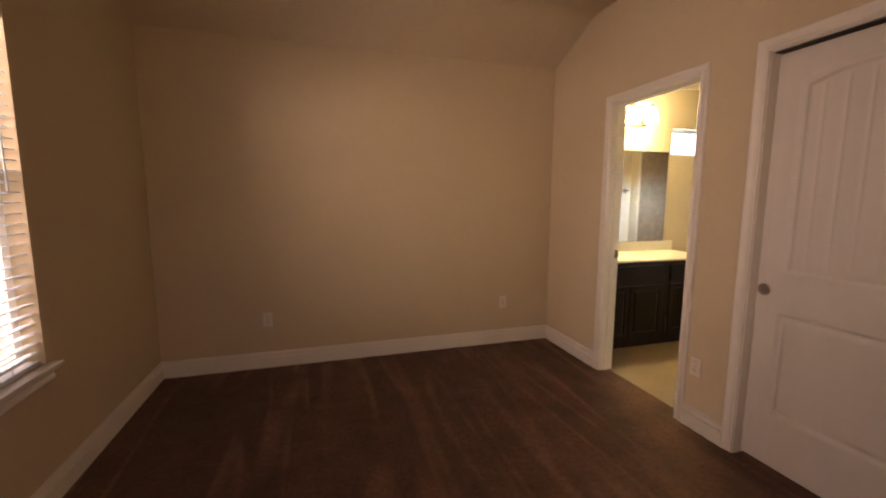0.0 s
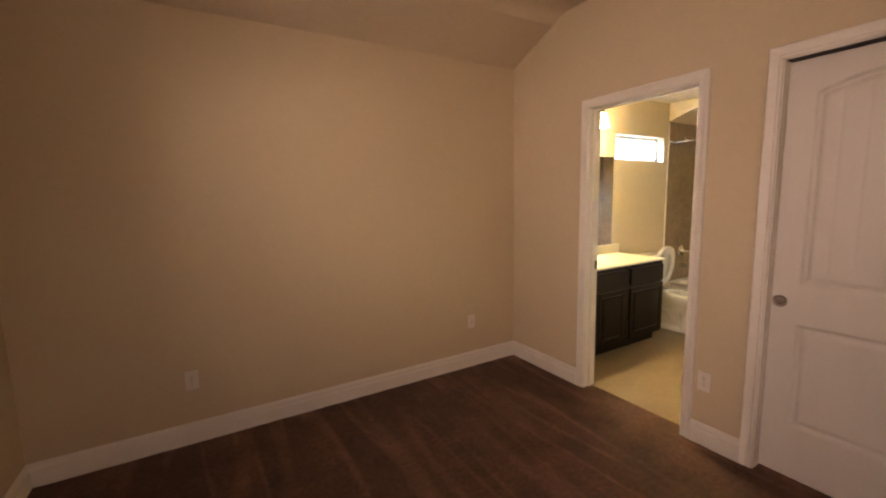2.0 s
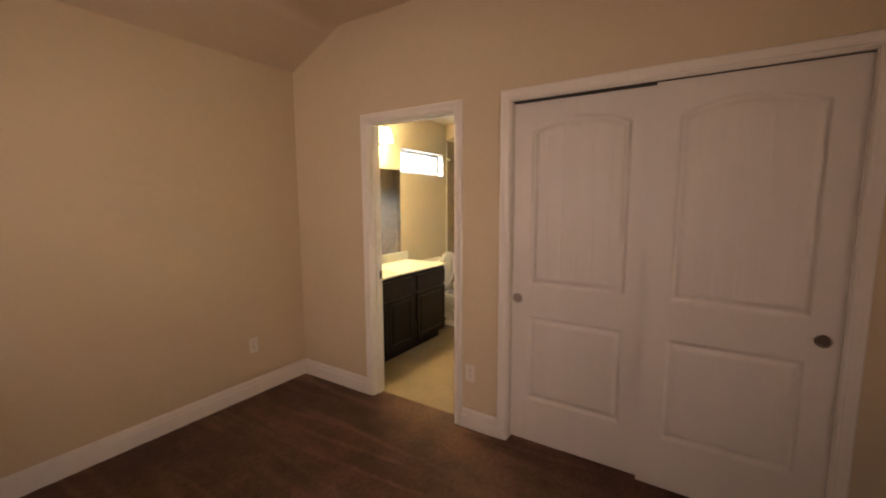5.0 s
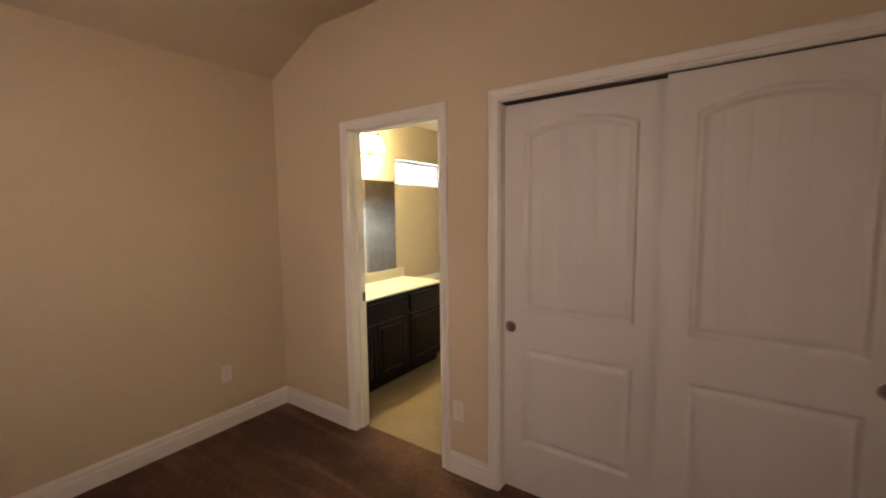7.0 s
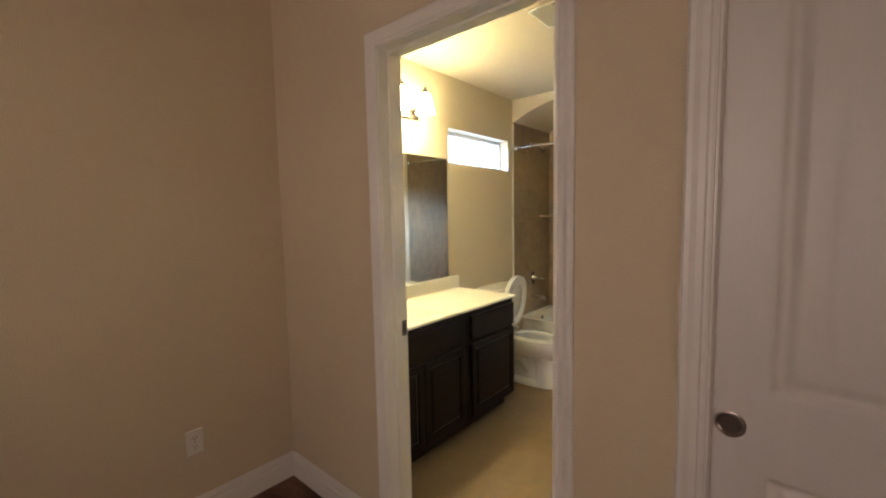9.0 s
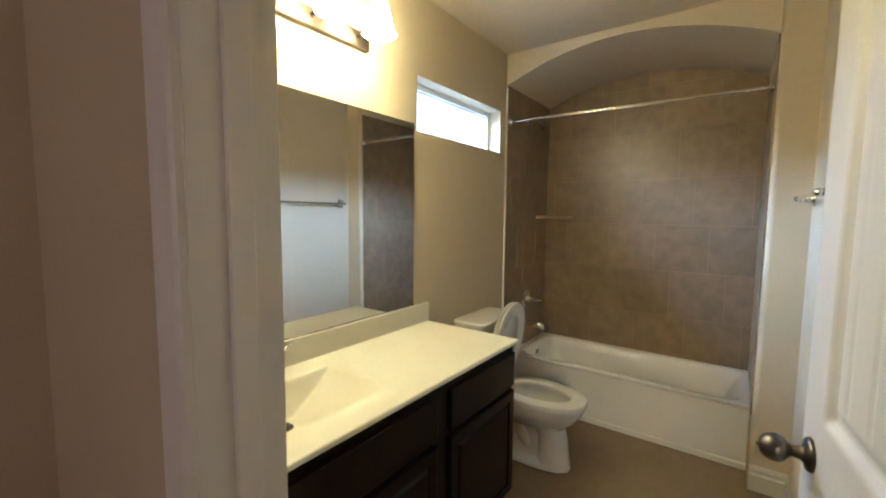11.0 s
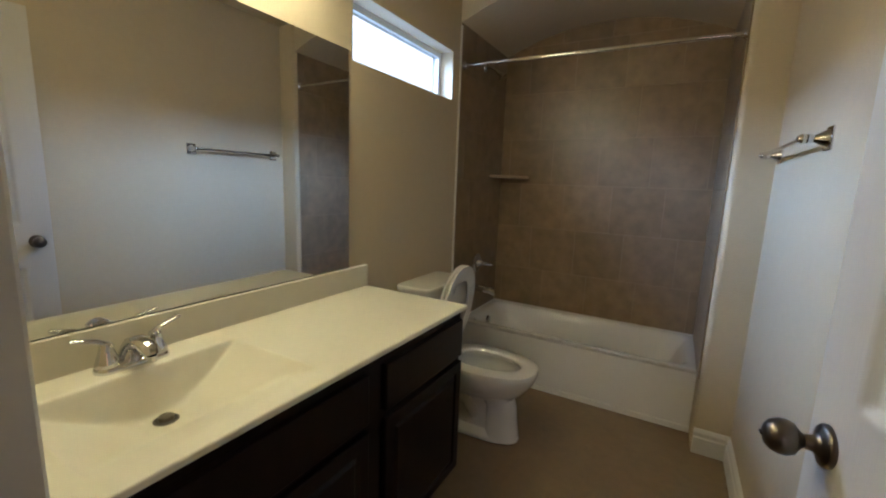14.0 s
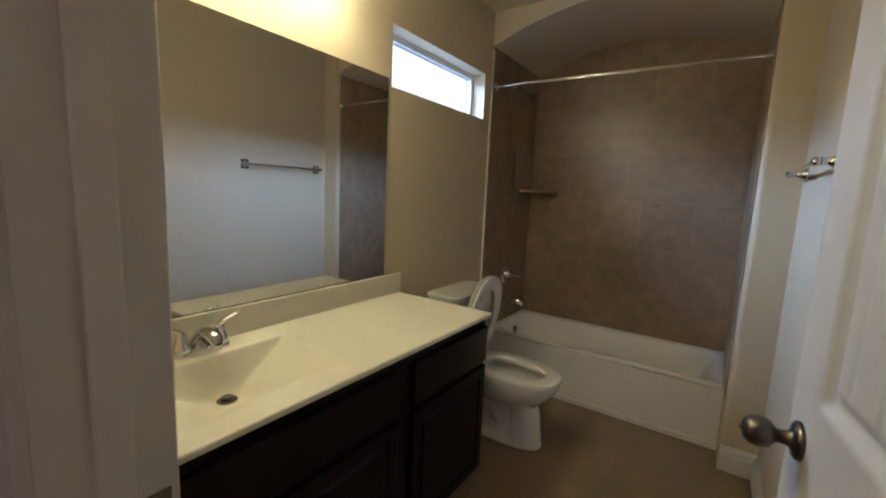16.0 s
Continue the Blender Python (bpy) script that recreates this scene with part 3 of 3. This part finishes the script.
for g in made:
    if isinstance(g, bmesh.types.BMVert):
        g.co.z = -.0155
bm.to_mesh(me)
bm.free()
me.shade_smooth()
me.set_sharp_from_angle(angle=radians(60))
me.materials.append(MARBLE)
top = new("top", me)
top.parent = counter
BASE[top] = BASE[counter]
part("backsplash", box(CX0, -.021, CT - .003, CX1 + .004, -.0005, .928, .004), MARBLE, counter)
drain_z = CT - bowl_depth(SX, SY)
dr = part("drain", lathe([(.027, .0005), (.028, .002), (.025, .003), (.021, .0005), (.020, -.008)], (SX, SY, drain_z), n=28), NICKEL, counter, "nickel pop-up drain", True)
part("drain_gap", lathe([(.0245, .0032), (.0165, .0034)], (SX, SY, drain_z), n=28, cap0=False, cap1=False), SLOT, dr)
part("stopper", lathe([(.0160, -.006), (.0172, .008), (.0160, .012), (.002, .0130)], (SX, SY, drain_z), n=24), NICKEL, dr, smooth=True)

faucet = thing("faucet", (SX, -.072, CT), "chrome centerset faucet with two lever handles", "faucet")
FX, FY = SX, -.072
plate = loft([rrect(FX, FY, .083, .029, .028, CT + h, 8) if not s else rrect(FX, FY, .083 - s, .029 - s, .028 - s, CT + h, 8) for h, s in ((.0005, 0), (.008, 0), (.014, .003), (.018, .009))])
part("base_plate", plate, CHROME, faucet, smooth=True)
for s in (-1, 1):
    hx = FX + s * .054
    stem = part("handle", lathe([(.026, .012), (.026, .019), (.0235, .030), (.0185, .045), (.015, .058), (.0155, .064), (.012, .071), (.002, .074)], (hx, FY, CT), n=24), CHROME, faucet, smooth=True)
    part("lever", tube([(hx - s * .006, FY, CT + .060), (hx + s * .006, FY, CT + .073), (hx + s * .020, FY, CT + .082), (hx + s * .040, FY + .001, CT + .088), (hx + s * .058, FY + .002, CT + .093), (hx + s * .066, FY + .002, CT + .094)],
                       [.010, .011, .0095, .0085, .0085, .005], 14, flat=.62), CHROME, stem, smooth=True)
part("spout", tube([(FX, FY + .012, CT + .012), (FX, FY + .005, CT + .034), (FX, FY - .012, CT + .054), (FX, FY - .038, CT + .065), (FX, FY - .068, CT + .066), (FX, FY - .092, CT + .057), (FX, FY - .101, CT + .045)],
                   [.031, .029, .0265, .0240, .0220, .0195, .0150], 20, flat=.8), CHROME, faucet, smooth=True)
part("aerator", lathe([(.0105, 0), (.0105, .014)], (FX, FY - .099, CT + .031), n=18), CHROME, faucet)
part("lift_rod", tube([(FX, FY + .021, CT + .016), (FX, FY + .021, CT + .060)], .0028, 8), CHROME, faucet)

mirror = thing("wall_mirror", (.73, -.003, .930), "large frameless mirror resting on the backsplash", "mirror")
part("glass", box(CX0 + .004, -.0065, .9325, 1.356, -.0008, 1.842), MIRROR, mirror)
part("bottom_edge", box(CX0 + .004, -.0075, .9285, 1.356, -.0006, .9322), SLOT, mirror, "dark lower edge of the mirror")
mirror.rotation_euler.z = math.radians(.36)  # hung slightly off the wall
mirror.location.y -= .003

# light bar over the mirror
bar = thing("vanity_light", (.68, -.03, 2.135), "bronze vanity light bar with glowing bell shades", "wall lamp")
part("back_plate", box(.262, -.022, 2.080, 1.045, -.0005, 2.150, .006), BRONZE, bar)
for x in (.311, .534, .757, .980):
    arm = part("arm", tube([(x, -.020, 2.120), (x, -.055, 2.135), (x, -.098, 2.175), (x, -.125, 2.225), (x, -.143, 2.243)], .008, 10), BRONZE, bar, smooth=True)
    part("finial", lathe([(.020, 2.225), (.022, 2.235), (.018, 2.247), (.008, 2.255), (.010, 2.265), (.002, 2.273)], (x, -.145, 0), n=18), BRONZE, arm, smooth=True)
    part("shade", lathe([(.020, 2.227), (.032, 2.217), (.041, 2.190), (.047, 2.155), (.057, 2.115), (.066, 2.097), (.063, 2.097), (.044, 2.150), (.030, 2.210), (.012, 2.221)], (x, -.145, 0), n=28), SHADE, bar, "glowing frosted glass shade", True)
    part("bulb", lathe([(.003, 2.105), (.014, 2.109), (.022, 2.121), (.024, 2.135), (.020, 2.151), (.013, 2.165), (.012, 2.185)], (x, -.145, 0), n=16), BULB, bar, "lit clear bulb inside the shade", True)

# frame of the unseen window added round the south fill lamp
sw = thing("window_3", ((QX0 + QX1) / 2, SOUTH, QZ0), "unseen white vinyl window added behind the walk", "window", kind="structure")
part("window_frame", boxes((QX0, SOUTH - .11, QZ0, QX0 + .05, SOUTH - .06, QZ1), (QX1 - .05, SOUTH - .11, QZ0, QX1, SOUTH - .06, QZ1), (QX0 + .05, SOUTH - .11, QZ0, QX1 - .05, SOUTH - .06, QZ0 + .05), (QX0 + .05, SOUTH - .11, QZ1 - .05, QX1 - .05, SOUTH - .06, QZ1)), VINYL, sw)

# ---- bathroom window ----
bw = thing("window_2", ((VX0 + VX1) / 2, .1, VZ0), "narrow high white vinyl transom window", "window", kind="structure")
part("window_frame", boxes((VX0, .085, VZ0, VX0 + .028, .13, VZ1), (VX1 - .028, .085, VZ0, VX1, .13, VZ1), (VX0 + .028, .085, VZ0, VX1 - .028, .13, VZ0 + .028), (VX0 + .028, .085, VZ1 - .030, VX1 - .028, .13, VZ1)), VINYL, bw)
p = part("pane", box(VX0 + .028, .108, VZ0 + .028, VX1 - .028, .112, VZ1 - .030), GLASS, bw)
p.visible_shadow = False

# ---- toilet ----
toilet = thing("toilet", (1.90, -.36, 0), "white two-piece toilet with seat and lid raised", "toilet")
TCX = 1.912
pedestal = loft([oval(TCX, -.40, .096, .258, .27, 0), oval(TCX, -.40, .098, .260, .27, .010), oval(TCX, -.40, .092, .252, .265, .024), oval(TCX, -.40, .066, .205, .25, .050), oval(TCX, -.40, .060, .20, .245, .16), oval(TCX, -.40, .080, .212, .24, .215),
                 oval(TCX, -.41, .118, .225, .24, .245), oval(TCX, -.42, .150, .258, .235, .280), oval(TCX, -.425, .172, .286, .225, .325), oval(TCX, -.43, .183, .302, .215, .370), oval(TCX, -.43, .184, .303, .215, .388), oval(TCX, -.43, .181, .300, .212, .399), oval(TCX, -.43, .172, .291, .205, .404),
                 oval(TCX, -.43, .116, .222, .138, .403), oval(TCX, -.43, .108, .212, .130, .394), oval(TCX, -.43, .110, .213, .131, .376), oval(TCX, -.43, .152, .262, .172, .362), oval(TCX, -.43, .146, .250, .165, .325), oval(TCX, -.43, .105, .185, .125, .265), oval(TCX, -.43, .060, .10, .07, .205)])
part("bowl", pedestal, CHINA, toilet, smooth=True)
part("front_column", loft([oval(TCX, -.565, .089, .090, .105, .012), oval(TCX, -.565, .083, .086, .095, .04), oval(TCX, -.56, .081, .082, .08, .11), oval(TCX, -.555, .082, .078, .076, .18), oval(TCX, -.535, .092, .080, .085, .225), oval(TCX, -.52, .118, .112, .12, .262)]), CHINA, toilet, smooth=True)
part("water", loft([oval(TCX, -.43, .080, .138, .092, .238), oval(TCX, -.43, .080, .138, .092, .2385)]), GLASS, toilet)
trap = tube([(TCX - .046, -.27, .05), (TCX - .054, -.235, .15), (TCX - .054, -.30, .225), (TCX - .050, -.385, .20), (TCX - .035, -.43, .10)], [.044, .054, .054, .048, .036], 16)
part("trapway", trap, CHINA, toilet, smooth=True)
part("deck", box(TCX - .125, -.235, .20, TCX + .125, -.06, .40, .03), CHINA, toilet, smooth=True)
tank = part("tank", loft([rrect(TCX, -.112, .180, .082, .03, .40), rrect(TCX, -.112, .188, .088, .03, .42), rrect(TCX, -.112, .207, .098, .03, .752)]), CHINA, toilet, smooth=True)
part("tank_lid", loft([rrect(TCX, -.114, .212, .104, .03, .753), rrect(TCX, -.114, .216, .107, .032, .761), rrect(TCX, -.114, .216, .107, .032, .777), rrect(TCX, -.114, .210, .101, .03, .784)]), CHINA, tank, smooth=True)
part("flush_lever", tube([(TCX - .155, -.212, .695), (TCX - .155, -.226, .695), (TCX - .120, -.229, .690), (TCX - .085, -.229, .687)], [.009, .008, .006, .007], 10), CHROME, tank, smooth=True)


def raised_ring(name, hole, t0, label):
    """Seat (with a hole) or lid, standing up against the tank: drawn flat, then turned up about the hinge."""
    outer0 = oval(0, .225, .172, .21, .240, 0, 48)
    bm = bmesh.new()
    if hole:
        def ring(sx, sy, z):
            return [Vector((p.x * sx, .225 + (p.y - .225) * sy, z)) for p in outer0]
        loft([ring(.60, .66, .003), ring(.60, .66, .012), ring(.66, .70, .018), ring(.93, .94, .018), ring(1, 1, .010), ring(.99, .99, 0), ring(.62, .68, 0), ring(.60, .66, .003)], bm, False, False)
    else:
        loft([[Vector((p.x * s, .225 + (p.y - .225) * s, z)) for p in outer0] for s, z in ((.97, 0), (1, .004), (1, .010), (.97, .015), (.80, .019), (.30, .021))], bm)
    m = Matrix.Translation((TCX - .012, t0, .428)) @ Matrix.Rotation(radians(98 - 180), 4, "X") @ Matrix.Scale(-1, 4, (0, 1, 0))
    bm.transform(m)
    return part(name, bm, CHINA, toilet, label, True)


raised_ring("seat", True, -.256, "raised white seat ring")
raised_ring("lid", False, -.232, "raised white lid")
for s in (-1, 1):
    part("hinge", lathe([(.013, -.02), (.013, .02)], (TCX + s * .075, -.245, .415), (1, 0, 0), 12), CHINA, toilet)

# ---- bathtub ----
tub = thing("bathtub", ((TUBX + TB) / 2, TS / 2, 0), "white enamel alcove bathtub with plain apron", "bathtub")
RIM = .374
ty, tyh = TS / 2, -TS / 2 - .0015
tcx, thx = (TUBX + TB - .01) / 2, (TB - .01 - TUBX) / 2


def tub_ring(dx0, dx1, dy0, dy1, r, z):
    x0, x1 = tcx - thx + dx0, tcx + thx - dx1
    y0, y1 = ty - tyh + dy0, ty + tyh - dy1
    return rrect((x0 + x1) / 2, (y0 + y1) / 2, (x1 - x0) / 2, (y1 - y0) / 2, r, z, 6)


rings = [tub_ring(.012, 0, 0, 0, .004, 0), tub_ring(.012, 0, 0, 0, .004, .030), tub_ring(.020, 0, 0, 0, .004, .036), tub_ring(.014, 0, 0, 0, .004, RIM - .03), tub_ring(.004, 0, 0, 0, .004, RIM - .018), tub_ring(.001, 0, 0, 0, .004, RIM - .009),
         tub_ring(.004, .003, .003, .003, .004, RIM - .002), tub_ring(.010, .008, .008, .008, .004, RIM), tub_ring(.030, .020, .030, .040, .07, RIM), tub_ring(.042, .028, .040, .052, .08, RIM - .004), tub_ring(.052, .038, .055, .062, .09, RIM - .016), tub_ring(.064, .052, .085, .076, .10, RIM - .06),
         tub_ring(.110, .10, .155, .125, .10, .15), tub_ring(.135, .12, .20, .145, .10, .09), tub_ring(.18, .17, .26, .20, .10, .075)]
part("shell", loft(rings), ACRYLIC, tub, smooth=True)
part("overflow_plate", lathe([(.036, 0), (.036, .004), (.030, .009), (.010, .012), (.001, .012)], (2.73, -.112, .318), (0, -1, .1), 24), CHROME, tub, "chrome overflow plate", True)
part("caulk", boxes((TUBX + .02, -.012, RIM - .001, TB - .004, -.006, RIM + .008), (TB - .016, TS + .006, RIM - .001, TB - .009, -.012, RIM + .008)), TRIM, tub)

valve = thing("shower_valve", (2.708, -.008, .745), "round chrome shower valve with lever handle", "valve")
part("escutcheon", lathe([(.068, 0), (.068, .004), (.058, .011), (.030, .014), (.026, .030), (.020, .045)], (2.708, -.0085, .745), (0, -1, 0), 32), CHROME, valve, smooth=True)
part("lever", tube([(2.708, -.050, .745), (2.708, -.072, .745), (2.730, -.088, .740), (2.748, -.115, .735)], [.015, .013, .010, .008], 12), CHROME, valve, smooth=True)
spout = thing("tub_spout", (2.708, -.01, .55), "chrome bathtub spout below the valve", "spout")
part("body", tube([(2.708, -.009, .557), (2.708, -.05, .557), (2.708, -.12, .552), (2.708, -.155, .542), (2.708, -.165, .525)], [.027, .024, .022, .020, .016], 18), CHROME, spout, smooth=True)
part("diverter", lathe([(.004, 0), (.004, .012), (.007, .014), (.007, .020), (.001, .022)], (2.708, -.142, .567), n=12), CHROME, spout, smooth=True)
shower = thing("shower_fixture", (2.690, -.01, 2.095), "small chrome shower head on bent arm", "shower head")
part("flange", lathe([(.030, 0), (.028, .005), (.012, .010)], (2.690, -.0085, 2.100), (0, -1, 0), 24), CHROME, shower, smooth=True)
part("arm", tube([(2.690, -.010, 2.100), (2.690, -.05, 2.098), (2.690, -.085, 2.081), (2.690, -.105, 2.060)], .009, 12), CHROME, shower, smooth=True)
part("head", lathe([(.010, 0), (.014, .012), (.013, .022), (.022, .036), (.031, .050), (.031, .056), (.026, .058)], (2.690, -.103, 2.063), (0, -.75, -.66), 24), CHROME, shower, smooth=True)
shelf = thing("corner_shelf", (TB - .05, -.05, 1.378), "tan stone corner shelf in the tub alcove", "shelf")
q = [Vector((TB - .008, -.0085, 0))]
for i in range(13):
    a = radians(90 * i / 12)
    q.append(Vector((TB - .008 - .225 * math.cos(a) ** .8, -.0085 - .225 * math.sin(a) ** .8, 0)))
part("slab", loft([[p + Vector((0, 0, z)) for p in q] for z in (1.370, 1.390)]), GROUT, shelf)
rod = thing("shower_rod", (2.37, TS / 2, 2.01), "straight chrome shower curtain rod", "curtain rod")
part("bar", tube([(2.378, -.010, 2.036), (2.378, TS + .002, 2.026)], .0108, 16), CHROME, rod, smooth=True)
for y, d in ((-.0085, -1), (TS + .0085, 1)):
    part("flange", lathe([(.028, 0), (.027, .006), (.016, .014), (.014, .024)], (2.378, y, 2.036 if d < 0 else 2.026), (0, d, 0), 24), CHROME, rod, smooth=True)

# towel bar
tbar = thing("towel_bar", (1.83, BS + .03, 1.481), "chrome towel bar with flared posts on plates", "towel bar")
for x in (1.600, 2.238):
    post = part("post", lathe([(.027, .006), (.025, .012), (.019, .022), (.013, .031), (.0105, .038), (.0125, .043), (.0145, .050), (.0125, .056)], (x, BS, 1.481), (0, 1, 0), 20), CHROME, tbar, smooth=True)
    part("plate", box(x - .029, BS + .0005, 1.481 - .034, x + .029, BS + .0065, 1.481 + .034, .002), CHROME, post)
    part("cap", lathe([(.002, -.0145), (.009, -.0125), (.0135, -.006), (.0145, 0), (.0135, .006), (.009, .0125), (.002, .0145)], (x, BS + .062, 1.481), (0, 1, 0), 18), CHROME, post, smooth=True)
part("bar", tube([(1.600, BS + .062, 1.481), (2.238, BS + .062, 1.481)], .0075, 14), CHROME, tbar, smooth=True)

# ceiling register
vent = thing("ceiling_register", (1.05, -1.02, BH), "small white ceiling air register with louvres", "vent")
part("frame", boxes((.92, -1.10, BH - .006, 1.18, -1.085, BH - .0005), (.92, -.955, BH - .006, 1.18, -.94, BH - .0005), (.92, -1.085, BH - .006, .935, -.955, BH - .0005), (1.165, -1.085, BH - .006, 1.18, -.955, BH - .0005)), TRIM, vent)
part("backing", box(.935, -1.085, BH - .0015, 1.165, -.955, BH - .0005), SLOT, vent)
for i in range(6):
    y = -1.073 + i * .021
    part("slat", prism([(0, 0), (.016, -.006), (.017, -.005), (.001, .001)], (.935, y, BH - .002), (0, 1, 0), (0, 0, 1), (1, 0, 0), .23), TRIM, vent)

# ---- wall tiles of the tub alcove ----
PITCH, GAP, T = .33, .0036, .008
TILE_MESH = {}


def tile_piece(w, h):
    key = (round(w, 3), round(h, 3))
    if key not in TILE_MESH:
        bm = box(0, 0, 0, key[0], T, key[1])
        front = [f for f in bm.faces if f.calc_center_median().y > T * .9][0]
        bmesh.ops.bevel(bm, geom=list(front.edges), offset=.0008, segments=1, affect="EDGES", profile=0.5)
        TILE_MESH[key] = mesh_of("tile", bm, TILE)
    return TILE_MESH[key]


def tiled(name, o, rz, width, ztop, phase, label):
    """Staggered square tiles on a wall; o is the foot of its left end as one faces it, and each tile is laid along local x."""
    m = pose(*o, 0, 0, rz)
    bed = box(.002, 0, 0, width - .002, .0066, ztop - o[2])
    bed.transform(m)
    root = struct(name, bed, GROUT, label)
    tagged(root, category="wall tiles")
    z0, row = 1.665 - 4 * PITCH, 0
    while z0 < ztop:
        z1 = min(z0 + PITCH - GAP, ztop)
        za = max(z0, o[2])
        u = phase + .105 * row
        u -= PITCH * math.ceil(u / PITCH)
        while u < width:
            a, b = max(u, 0.0), min(u + PITCH - GAP, width)
            if b - a > .012 and z1 - za > .012:
                ob = new("tile", tile_piece(b - a, z1 - za))
                ob.parent = root
                ob.matrix_basis = m @ Matrix.Translation((a, .0004 * noise.noise((u * 9, z0 * 7, 1)), za - o[2]))
            u += PITCH
        z0 += PITCH
        row += 1
    return root


zb = RIM + .002
tiled("tiles_back", (TB, TS, zb), 90, -TS, 2.47, .06, "brown staggered ceramic wall tiles")
tiled("tiles_north", (TB - T, 0, zb), 180, TB - T - TX - .008, 2.30, .02, "brown staggered ceramic wall tiles")
tiled("tiles_south", (TX + .0275, TS, zb), 0, TB - T - TX - .0275, 2.30, .2, "brown staggered ceramic wall tiles")
tagged(struct("tile_edge_trim", boxes((TX - .003, -.0095, zb, TX + .009, -.0003, 2.255)), TRIM), "white caulked edge of the wall tiles", "trim")
